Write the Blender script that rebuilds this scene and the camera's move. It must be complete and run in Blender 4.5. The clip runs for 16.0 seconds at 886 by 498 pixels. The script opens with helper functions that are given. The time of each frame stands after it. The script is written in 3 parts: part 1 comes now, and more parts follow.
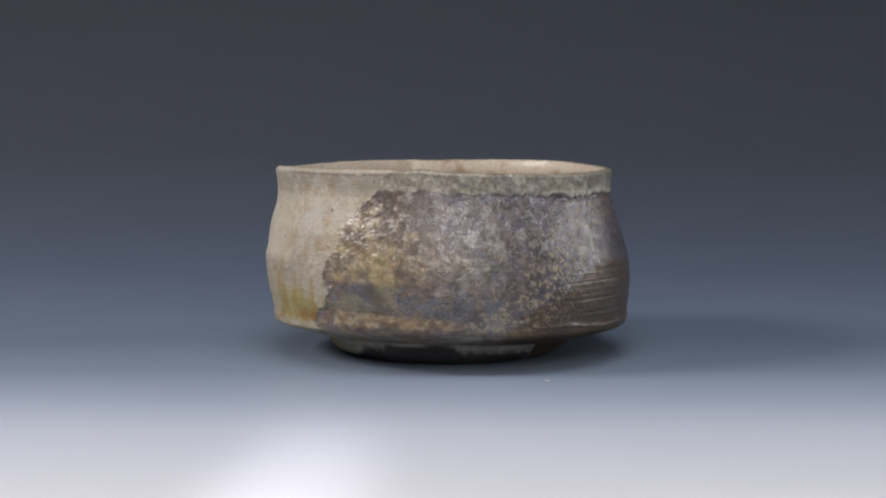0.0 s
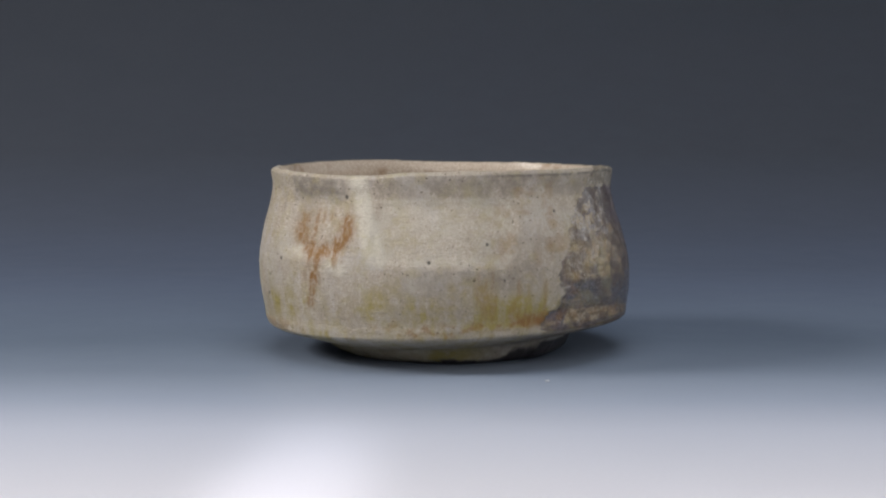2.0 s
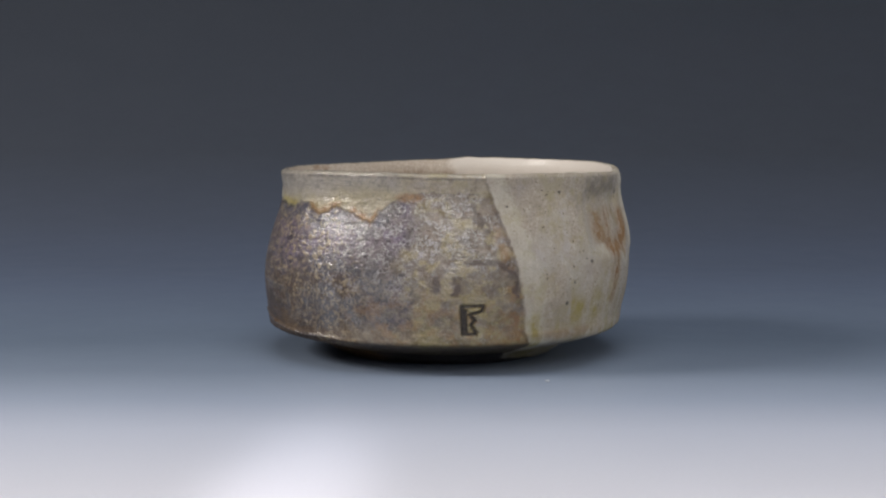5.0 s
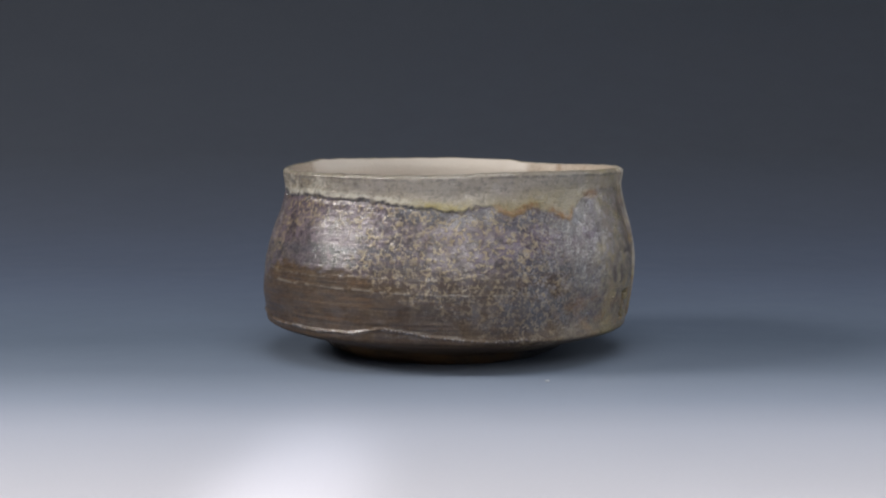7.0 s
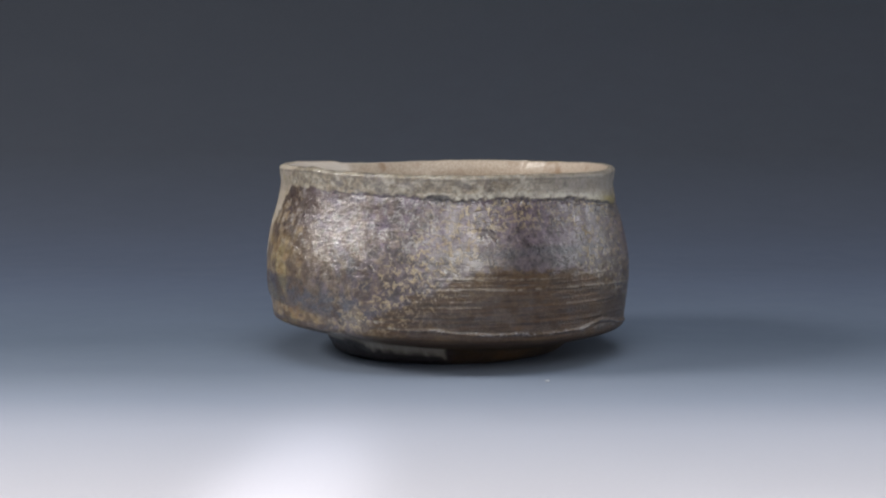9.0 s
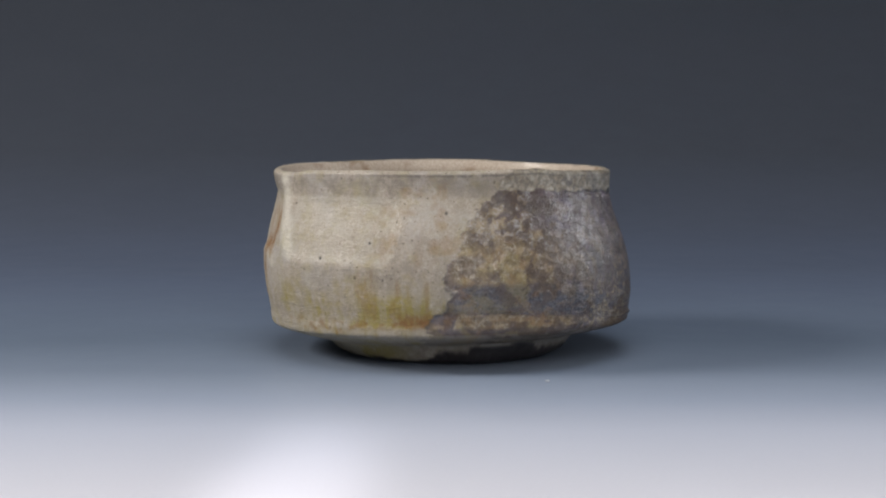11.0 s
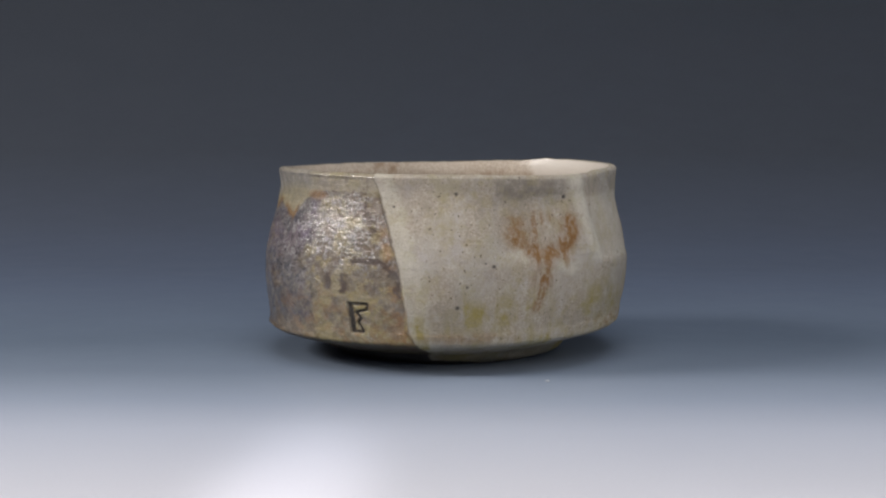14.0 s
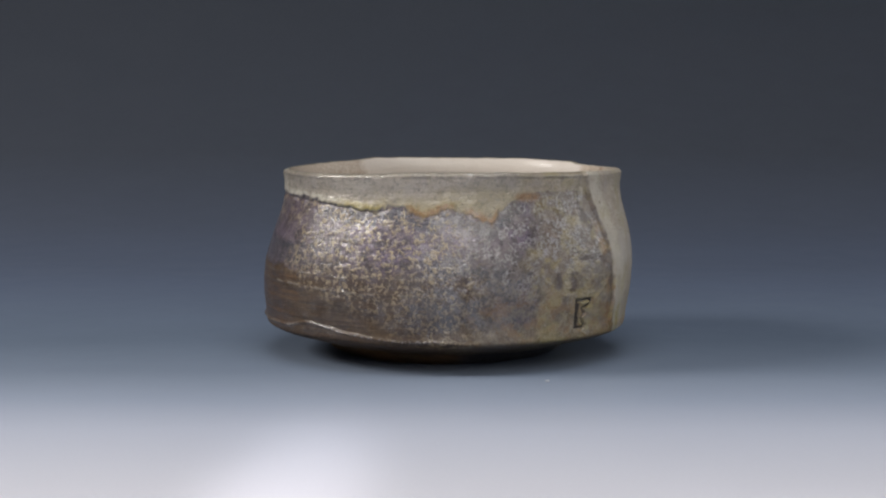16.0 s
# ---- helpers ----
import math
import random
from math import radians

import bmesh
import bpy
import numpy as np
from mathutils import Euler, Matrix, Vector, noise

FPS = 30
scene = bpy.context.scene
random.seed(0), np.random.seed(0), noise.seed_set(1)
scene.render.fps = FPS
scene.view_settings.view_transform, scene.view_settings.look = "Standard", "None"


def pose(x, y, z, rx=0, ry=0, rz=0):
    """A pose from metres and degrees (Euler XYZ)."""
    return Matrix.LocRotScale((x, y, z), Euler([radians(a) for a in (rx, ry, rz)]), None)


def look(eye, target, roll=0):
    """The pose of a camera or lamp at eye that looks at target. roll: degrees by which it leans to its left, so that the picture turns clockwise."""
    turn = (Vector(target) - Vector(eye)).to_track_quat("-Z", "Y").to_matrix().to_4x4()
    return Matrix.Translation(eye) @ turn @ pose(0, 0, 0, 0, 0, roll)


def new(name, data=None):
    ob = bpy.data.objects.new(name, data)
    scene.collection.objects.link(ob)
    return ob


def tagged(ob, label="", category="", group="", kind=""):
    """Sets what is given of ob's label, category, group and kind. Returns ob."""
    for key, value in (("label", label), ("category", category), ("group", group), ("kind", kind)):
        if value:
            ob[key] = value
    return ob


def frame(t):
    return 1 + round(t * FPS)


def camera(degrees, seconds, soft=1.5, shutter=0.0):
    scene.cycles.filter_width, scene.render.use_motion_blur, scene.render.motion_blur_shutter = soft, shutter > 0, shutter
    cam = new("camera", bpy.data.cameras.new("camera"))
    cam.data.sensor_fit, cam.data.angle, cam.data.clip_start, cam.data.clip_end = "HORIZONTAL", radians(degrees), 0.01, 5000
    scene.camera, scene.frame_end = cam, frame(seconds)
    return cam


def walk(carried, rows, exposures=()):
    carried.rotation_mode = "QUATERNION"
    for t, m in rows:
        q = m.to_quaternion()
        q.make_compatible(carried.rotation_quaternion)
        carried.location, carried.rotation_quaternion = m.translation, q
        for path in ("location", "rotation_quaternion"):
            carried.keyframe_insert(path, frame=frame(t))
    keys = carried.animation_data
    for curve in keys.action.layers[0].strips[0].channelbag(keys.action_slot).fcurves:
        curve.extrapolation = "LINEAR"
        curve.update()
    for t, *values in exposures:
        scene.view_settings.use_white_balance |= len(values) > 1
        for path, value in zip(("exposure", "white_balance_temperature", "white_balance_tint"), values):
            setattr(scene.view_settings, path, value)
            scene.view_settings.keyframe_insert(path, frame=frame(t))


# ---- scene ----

# A wood-fired tea bowl turns on its axis before a fixed camera, on a paper sweep with painted light falloff.
# Bowl angles: phi in degrees, 0 faces the camera at the start and grows to the viewer's right.

cam = camera(30.76, 16.0, soft=2.2)
EYE = (-0.0014, -0.55, 0.0852)
TILT = 90 - 5.411
walk(cam, [(0.0, pose(*EYE, TILT, 0, 0)), (16.0, pose(*EYE, TILT, 0, 0))],
     exposures=[(0.0, 0.02), (1.0, 0.02), (3.0, -0.03), (4.0, -0.05), (6.5, -0.10), (7.2, -0.08), (8.0, -0.02), (9.0, 0.02),
                (11.5, -0.01), (12.5, -0.05), (13.5, -0.06), (15.0, -0.11), (16.0, -0.12)])

# ---- light ----
world = bpy.data.worlds.new("studio_air")
scene.world = world
world.use_nodes = True
world.node_tree.nodes["Background"].inputs[0].default_value = (0.75, 0.85, 1.0, 1)
world.node_tree.nodes["Background"].inputs[1].default_value = 0.05


def softbox(name, eye, target, sx, sy, watts, color):
    data = bpy.data.lights.new(name, "AREA")
    data.shape, data.size, data.size_y, data.energy, data.color = "ELLIPSE", sx, sy, watts, color
    ob = new(name, data)
    ob.matrix_world = look(eye, target)
    return ob


softbox("softbox_side", (-0.95, -0.18, 0.64), (0, 0, 0.03), 0.40, 0.34, 9.4, (1.0, 0.958, 0.905))
softbox("softbox_front", (0.08, -0.84, 0.47), (0, 0, 0.03), 0.75, 0.52, 3.75, (1.0, 0.958, 0.905))
softbox("softbox_right", (0.95, 0.10, 0.34), (0, 0, 0.03), 0.80, 0.60, 2.1, (0.97, 0.985, 1.0))
softbox("softbox_top", (0.05, -0.24, 1.00), (0.02, -0.14, 0), 0.80, 0.55, 4.7, (0.92, 0.965, 1.0))

# a narrow spot added to make the bright pool on the near paper; source unseen
glow_spot = bpy.data.lights.new("near_glow_spot", "SPOT")
glow_spot.energy, glow_spot.spot_size, glow_spot.spot_blend, glow_spot.shadow_soft_size, glow_spot.color = 72.0, radians(2.7), 1.0, 0.01, (1.0, 0.965, 0.97)
new("near_glow_spot", glow_spot).matrix_world = look((-0.06, -1.20, 0.29), (-0.035, -0.206, 0.0))


# ---- materials ----
class Nodes:
    """A short way to wire a node material."""

    def __init__(self, name):
        self.mat = bpy.data.materials.new(name)
        self.mat.use_nodes = True
        self.tree = self.mat.node_tree
        self.bsdf = self.tree.nodes["Principled BSDF"]
        self.pos = self.tree.nodes.new("ShaderNodeTexCoord").outputs["Object"]

    def plug(self, socket, value):
        if isinstance(value, bpy.types.NodeSocket):
            self.tree.links.new(value, socket)
        elif isinstance(value, (tuple, list)) and len(value) == 3 and socket.type == "RGBA":
            socket.default_value = (*value, 1)
        else:
            socket.default_value = value

    def noise(self, scale, detail=4.0, rough=0.55, stretch=None, warp=0.0):
        n = self.tree.nodes.new("ShaderNodeTexNoise")
        n.inputs["Scale"].default_value, n.inputs["Detail"].default_value = scale, detail
        n.inputs["Roughness"].default_value, n.inputs["Distortion"].default_value = rough, warp
        vec = self.pos
        if stretch:
            m = self.tree.nodes.new("ShaderNodeMapping")
            m.inputs["Scale"].default_value = stretch
            self.tree.links.new(vec, m.inputs["Vector"])
            vec = m.outputs["Vector"]
        self.tree.links.new(vec, n.inputs["Vector"])
        return n.outputs["Fac"]

    def ramp(self, value, lo, hi, a=0.0, b=1.0):
        n = self.tree.nodes.new("ShaderNodeMapRange")
        n.interpolation_type = "SMOOTHSTEP"
        self.plug(n.inputs[0], value)
        for i, v in enumerate((lo, hi, a, b)):
            n.inputs[i + 1].default_value = v
        return n.outputs[0]

    def math(self, op, a, b=0.0):
        n = self.tree.nodes.new("ShaderNodeMath")
        n.operation = op
        self.plug(n.inputs[0], a)
        self.plug(n.inputs[1], b)
        return n.outputs[0]

    def mix(self, fac, a, b):
        n = self.tree.nodes.new("ShaderNodeMix")
        n.data_type = "RGBA"
        self.plug(n.inputs["Factor"], fac)
        self.plug(n.inputs[6], a)
        self.plug(n.inputs[7], b)
        return n.outputs[2]

    def vein(self, scale, lo, hi, warp=0.4):
        """Thin winding lines: 1 on the line, 0 between."""
        off = self.math("ABSOLUTE", self.math("SUBTRACT", self.noise(scale, 2.5, 0.5, None, warp), 0.5))
        return self.ramp(off, lo, hi, 1.0, 0.0)

    def attribute(self, name):
        n = self.tree.nodes.new("ShaderNodeAttribute")
        n.attribute_name = name
        return n.outputs["Fac"]

    def bump(self, height, distance, strength=1.0, under=None):
        n = self.tree.nodes.new("ShaderNodeBump")
        n.inputs["Distance"].default_value, n.inputs["Strength"].default_value = distance, strength
        self.plug(n.inputs["Height"], height)
        if under is not None:
            self.plug(n.inputs["Normal"], under)
        return n.outputs["Normal"]

    def done(self, color, rough, normal=None, metal=None, coat=None):
        self.plug(self.bsdf.inputs["Base Color"], color)
        self.plug(self.bsdf.inputs["Roughness"], rough)
        if normal is not None:
            self.plug(self.bsdf.inputs["Normal"], normal)
        if metal is not None:
            self.plug(self.bsdf.inputs["Metallic"], metal)
        if coat is not None:
            self.plug(self.bsdf.inputs["Coat Weight"], coat)
            self.bsdf.inputs["Coat Roughness"].default_value = 0.145
        return self.mat


def glaze_material():
    """Wood-ash glaze: the masks say where each kind of ash fell, plus some painted light and shade; noise breaks it up.
    """
    n = Nodes("wood_ash_glaze")
    fine, mid = n.noise(1400, 5, 0.62), n.noise(330, 4, 0.6)
    grain = n.noise(3200, 3, 0.6)
    broad = n.noise(70, 4, 0.6)
    streak = n.noise(60, 5, 0.65, (1, 1, 22))
    fleck = n.math("MULTIPLY", n.ramp(n.noise(700, 2.6, 0.55, None, 0.6), 0.48, 0.61), n.ramp(fine, 0.30, 0.56, 0.12, 1.0))
    spark = n.ramp(n.noise(1900, 3, 0.65), 0.56, 0.68)
    # bare brown body with turning lines
    brown = n.mix(n.ramp(streak, 0.3, 0.7), (0.024, 0.012, 0.006), (0.080, 0.042, 0.020))
    brown = n.mix(n.ramp(broad, 0.45, 0.7), brown, (0.086, 0.050, 0.022))
    # grey-violet lustre
    lustre = n.mix(n.ramp(mid, 0.35, 0.68), (0.036, 0.028, 0.034), (0.150, 0.117, 0.138))
    color = n.mix(n.attribute("brown"), lustre, brown)
    # lilac bloom on the lustre
    bloom = n.mix(n.ramp(fine, 0.3, 0.7), (0.070, 0.050, 0.095), (0.225, 0.168, 0.238))
    color = n.mix(n.math("MULTIPLY", n.attribute("violet"), n.ramp(mid, 0.30, 0.62, 0.15, 0.85)), color, bloom)
    # blue-grey pools
    pool = n.mix(n.ramp(fine, 0.35, 0.7), (0.026, 0.028, 0.040), (0.118, 0.116, 0.142))
    color = n.mix(n.attribute("blue"), color, pool)
    # tan crust
    crust = n.mix(n.ramp(mid, 0.35, 0.65), (0.138, 0.092, 0.044), (0.310, 0.228, 0.128))
    crust = n.mix(n.ramp(fine, 0.5, 0.75), crust, (0.36, 0.29, 0.20))
    crust = n.mix(n.math("MULTIPLY", n.vein(240, 0.008, 0.040), n.ramp(fine, 0.30, 0.60, 0.0, 0.6)), crust, (0.42, 0.37, 0.30))
    color = n.mix(n.attribute("crust"), color, crust)
    # golden flecks
    color = n.mix(n.math("MULTIPLY", n.attribute("fleck"), fleck), color, (0.340, 0.262, 0.160))
    color = n.mix(n.math("MULTIPLY", n.attribute("ash"), n.math("MULTIPLY", n.vein(620, 0.02, 0.10), n.ramp(fine, 0.30, 0.55, 0.0, 0.9))), color, (0.385, 0.365, 0.375))
    # pale matt slip: mottled, with fine runs, olive clouds and iron specks
    pale = n.mix(n.ramp(fine, 0.3, 0.7), (0.325, 0.270, 0.212), (0.540, 0.470, 0.395))
    pale = n.mix(n.ramp(n.noise(520, 4, 0.6, (1, 1, 0.35)), 0.42, 0.66, 0.0, 0.55), pale, (0.320, 0.278, 0.216))
    pale = n.mix(n.ramp(broad, 0.40, 0.70), pale, (0.430, 0.390, 0.342))
    pale = n.mix(n.ramp(n.noise(150, 5, 0.65), 0.50, 0.64, 0.0, 0.75), pale, (0.372, 0.326, 0.222))
    pale = n.mix(n.ramp(n.noise(115, 5, 0.65, (1, 1, 0.55)), 0.54, 0.68, 0.0, 0.7), pale, (0.465, 0.422, 0.402))
    pale = n.mix(n.ramp(n.noise(260, 5, 0.7), 0.56, 0.68, 0.0, 0.6), pale, (0.560, 0.505, 0.440))
    pale = n.mix(n.ramp(n.noise(900, 2, 0.5), 0.665, 0.72), pale, (0.13, 0.100, 0.065))
    color = n.mix(n.attribute("pale"), color, pale)
    color = n.mix(n.math("MULTIPLY", n.attribute("grey"), n.ramp(mid, 0.2, 0.65)), color, (0.245, 0.212, 0.175))
    color = n.mix(n.math("MULTIPLY", n.attribute("light"), n.ramp(mid, 0.2, 0.55)), color, (0.58, 0.54, 0.46))
    color = n.mix(n.math("MULTIPLY", n.attribute("yellow"), n.ramp(mid, 0.15, 0.55)), color, (0.312, 0.254, 0.078))
    color = n.mix(n.math("MULTIPLY", n.attribute("orange"), n.ramp(n.noise(950, 3, 0.6, (1, 1, 0.5)), 0.28, 0.56, 0.45, 1.0)), color, (0.232, 0.116, 0.036))
    color = n.mix(n.math("MULTIPLY", n.attribute("plum"), n.ramp(fine, 0.2, 0.6, 0.5, 1.0)), color, (0.066, 0.040, 0.030))
    # near black: pits, stamp, bare clay, and shade painted on underside and foot
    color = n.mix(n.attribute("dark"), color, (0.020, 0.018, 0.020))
    color = n.mix(n.ramp(grain, 0.3, 0.75, 0.0, 0.22), color, (0.03, 0.025, 0.02))
    gloss = n.attribute("gloss")
    rough = n.math("SUBTRACT", 0.64, n.math("MULTIPLY", gloss, 0.34))
    rough = n.math("ADD", rough, n.ramp(fine, 0.3, 0.7, -0.06, 0.10))
    relief = n.math("ADD", n.math("MULTIPLY", fleck, 0.6), n.math("ADD", fine, n.math("MULTIPLY", spark, 0.5)))
    calm = n.math("SUBTRACT", 1.0, n.math("MULTIPLY", n.attribute("smooth"), 0.55))
    b1 = n.bump(n.math("MULTIPLY", mid, calm), 0.0009, 0.13)
    b2 = n.bump(n.math("MULTIPLY", relief, calm), 0.00040, 0.50, b1)
    b3 = n.bump(streak, 0.0006, 0.22, b2)
    n.bsdf.inputs["Specular IOR Level"].default_value = 0.35
    n.bsdf.inputs["Coat IOR"].default_value = 2.0
    n.plug(n.bsdf.inputs["Coat Normal"], n.bump(n.math("MULTIPLY", calm, n.math("ADD", fine, n.math("ADD", grain, n.math("MULTIPLY", fleck, 0.7)))), 0.00032, 0.31))
    return n.done(color, rough, b3, coat=n.math("MULTIPLY", gloss, n.ramp(n.noise(260, 4, 0.65), 0.34, 0.64, 0.25, 1.0)))


def pool_material():
    n = Nodes("dark_pooled_glaze")
    fine = n.noise(1500, 3, 0.6)
    return n.done(n.mix(n.ramp(fine, 0.35, 0.7), (0.020, 0.016, 0.014), (0.075, 0.058, 0.042)), 0.4, n.bump(fine, 0.0003, 0.4))


def inside_material():
    n = Nodes("pale_inside_glaze")
    fine, mid = n.noise(1100, 4, 0.6), n.noise(120, 4, 0.6)
    color = n.mix(n.ramp(fine, 0.3, 0.7), (0.375, 0.305, 0.245), (0.48, 0.405, 0.335))
    color = n.mix(n.ramp(mid, 0.5, 0.72), color, (0.26, 0.180, 0.118))
    color = n.mix(n.attribute("light"), color, (0.62, 0.565, 0.515))
    return n.done(color, 0.5, n.bump(fine, 0.0004, 0.4), coat=0.15)


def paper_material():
    """Background paper with the light's falloff painted in: white at the near edge, slate blue-grey towards the back.
    """
    n = Nodes("paper_painted_falloff")
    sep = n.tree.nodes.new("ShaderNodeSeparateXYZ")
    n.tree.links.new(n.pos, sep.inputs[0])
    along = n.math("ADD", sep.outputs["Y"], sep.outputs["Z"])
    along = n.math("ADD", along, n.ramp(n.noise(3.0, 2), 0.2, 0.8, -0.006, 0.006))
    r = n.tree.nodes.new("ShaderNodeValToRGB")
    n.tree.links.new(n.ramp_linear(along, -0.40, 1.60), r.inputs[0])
    # the colour stops carry the floor's bright front and the dimming behind the bowl
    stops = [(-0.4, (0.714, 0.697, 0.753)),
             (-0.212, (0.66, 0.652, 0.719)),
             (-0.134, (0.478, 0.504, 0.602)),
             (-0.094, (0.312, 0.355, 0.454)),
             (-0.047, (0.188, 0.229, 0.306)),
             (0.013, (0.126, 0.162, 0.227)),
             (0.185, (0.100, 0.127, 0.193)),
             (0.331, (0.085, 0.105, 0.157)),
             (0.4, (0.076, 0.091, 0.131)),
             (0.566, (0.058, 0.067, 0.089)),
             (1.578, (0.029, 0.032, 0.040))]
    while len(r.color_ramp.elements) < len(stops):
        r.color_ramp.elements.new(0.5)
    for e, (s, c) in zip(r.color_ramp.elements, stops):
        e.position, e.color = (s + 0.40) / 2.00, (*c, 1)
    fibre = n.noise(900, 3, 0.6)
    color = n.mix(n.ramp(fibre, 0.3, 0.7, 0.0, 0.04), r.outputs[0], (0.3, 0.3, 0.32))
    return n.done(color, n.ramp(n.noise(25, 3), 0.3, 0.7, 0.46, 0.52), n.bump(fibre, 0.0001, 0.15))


def ramp_linear(self, value, lo, hi):
    m = self.tree.nodes.new("ShaderNodeMapRange")
    self.plug(m.inputs[0], value)
    m.inputs[1].default_value, m.inputs[2].default_value = lo, hi
    return m.outputs[0]


Nodes.ramp_linear = ramp_linear


def wall_material(name, color):
    n = Nodes(name)
    g = n.noise(40, 4)
    return n.done(n.mix(n.ramp(g, 0.3, 0.7), color, tuple(0.8 * c for c in color)), 0.8, n.bump(g, 0.001, 0.3))


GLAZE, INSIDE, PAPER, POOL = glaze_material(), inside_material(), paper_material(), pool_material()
STUDIO = wall_material("unseen_room_grey", (0.24, 0.25, 0.265))


# ---- structure ----
def mesh_grid(name, points, wrap, material, masks=None):
    """A smooth mesh from a grid of points (rows x columns x 3); wrap joins the last column to the first."""
    rows, cols = points.shape[:2]
    idx = np.arange(rows * cols).reshape(rows, cols)
    nxt = np.roll(idx, -1, 1) if wrap else idx[:, 1:]
    cur = idx if wrap else idx[:, :-1]
    quads = np.stack([cur[:-1], nxt[:-1], nxt[1:], cur[1:]], -1).reshape(-1, 4)
    me = bpy.data.meshes.new(name)
    me.from_pydata(points.reshape(-1, 3).tolist(), [], quads.tolist())
    me.polygons.foreach_set("use_smooth", np.ones(len(me.polygons), dtype=bool))
    for key, values in (masks or {}).items():
        a = me.attributes.new(key, "FLOAT", "POINT")
        a.data.foreach_set("value", np.clip(values, 0, 1).astype(np.float32).ravel())
    me.materials.append(material)
    me.update()
    return me


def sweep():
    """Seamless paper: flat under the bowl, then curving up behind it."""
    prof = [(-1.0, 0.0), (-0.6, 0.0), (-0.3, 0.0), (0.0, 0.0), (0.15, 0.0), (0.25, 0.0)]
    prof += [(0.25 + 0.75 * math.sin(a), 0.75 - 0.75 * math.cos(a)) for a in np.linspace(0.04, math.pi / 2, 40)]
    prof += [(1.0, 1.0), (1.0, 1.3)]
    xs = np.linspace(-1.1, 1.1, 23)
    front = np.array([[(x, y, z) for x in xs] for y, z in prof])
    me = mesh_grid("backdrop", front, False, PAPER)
    ob = tagged(new("backdrop", me), "seamless paper sweep, light falloff painted in from white to slate-grey", "backdrop", kind="structure")
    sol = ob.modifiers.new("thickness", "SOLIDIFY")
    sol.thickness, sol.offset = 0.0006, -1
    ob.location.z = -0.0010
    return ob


def slab(name, lo, hi, label):
    bm = bmesh.new()
    bmesh.ops.create_cube(bm, size=1)
    for v in bm.verts:
        v.co = [lo[i] + (v.co[i] + 0.5) * (hi[i] - lo[i]) for i in range(3)]
    me = bpy.data.meshes.new(name)
    bm.to_mesh(me)
    bm.free()
    me.materials.append(STUDIO)
    return tagged(new(name, me), label, "floor" if name == "floor" else "ceiling" if name == "ceiling" else "wall", kind="structure")


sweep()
# unseen room added around the set; its grey sets how much light bounces back
slab("floor", (-2.0, -2.0, -0.06), (2.0, 2.0, -0.004), "unseen dark grey floor added under the paper")
slab("wall_north", (-2.0, 2.0, -0.06), (2.0, 2.1, 2.4), "plain dark grey wall, unseen, added to bounce light")
slab("wall_south", (-2.0, -2.1, -0.06), (2.0, -2.0, 2.4), "plain dark grey wall, unseen, added to bounce light")
slab("wall_east", (2.0, -2.1, -0.06), (2.1, 2.1, 2.4), "plain dark grey wall, unseen, added to bounce light")
slab("wall_west", (-2.1, -2.1, -0.06), (-2.0, 2.1, 2.4), "plain dark grey wall, unseen, added to bounce light")
slab("ceiling", (-2.1, -2.1, 2.4), (2.1, 2.1, 2.5), "plain dark grey ceiling, unseen, added to bounce light")


# ---- the bowl ----
def lattice(p, seed):
    """Smooth value noise of the points p (n x 3), 0 to 1."""
    i = np.floor(p).astype(np.int64)
    f = p - i
    f = f * f * (3 - 2 * f)
    out = np.zeros(len(p))
    for dx in (0, 1):
        for dy in (0, 1):
            for dz in (0, 1):
                h = (i[:, 0] + dx) * 374761393 + (i[:, 1] + dy) * 668265263 + (i[:, 2] + dz) * 2147483647 + seed * 974711
                h = (h ^ (h >> 13)) * 1274126177 & 0x7FFFFFFF
                h = ((h ^ (h >> 16)) & 0xFFFF) / 65535.0
                w = (f[:, 0] if dx else 1 - f[:, 0]) * (f[:, 1] if dy else 1 - f[:, 1]) * (f[:, 2] if dz else 1 - f[:, 2])
                out += h * w
    return out


def fbm(p, scale, seed, octaves=4, gain=0.55):
    out, amp, total = np.zeros(len(p)), 1.0, 0.0
    for k in range(octaves):
        out += amp * lattice(p * scale * 2 ** k + 17.3 * k, seed + k)
        total += amp
        amp *= gain
    return out / total


def step(x, lo, hi):
    t = np.clip((x - lo) / (hi - lo), 0, 1)
    return t * t * (3 - 2 * t)


def around(phi, centre):
    """The angle from centre to phi, -180 to 180."""
    return (phi - centre + 180) % 360 - 180


def arc(phi, start, end, soft):
    """1 between two angles, fading over soft degrees at each end."""
    half = ((end - start) % 360) / 2
    return 1 - step(np.abs(around(phi, start + half)), half - soft, half + soft)


def band(z, lo, hi, soft):
    return step(z, lo - soft, lo + soft) * (1 - step(z, hi - soft, hi + soft))


def spot(phi, z, p0, z0, wide, high):
    """A soft round patch; wide and high in metres."""
    d = np.hypot(around(phi, p0) * math.pi / 180 * 0.061 / wide, (z - z0) / high)
    return 1 - step(d, 0.35, 1.0)


def seam(z):
    """Where the slab of pale slip begins."""
    return np.interp(z, [0.004, 0.0074, 0.013, 0.0223, 0.0336, 0.0465, 0.060], [206.0, 204.6, 202.3, 201.4, 199.8, 196.6, 191.8])


def flashline(z):
    """Where the pale side meets the crusted side."""
    return np.interp(z, [0.008, 0.010, 0.0165, 0.0245, 0.031, 0.0393, 0.047, 0.0535, 0.060], [313, 315, 318.5, 321.5, 322.5, 325.5, 328, 334, 341])


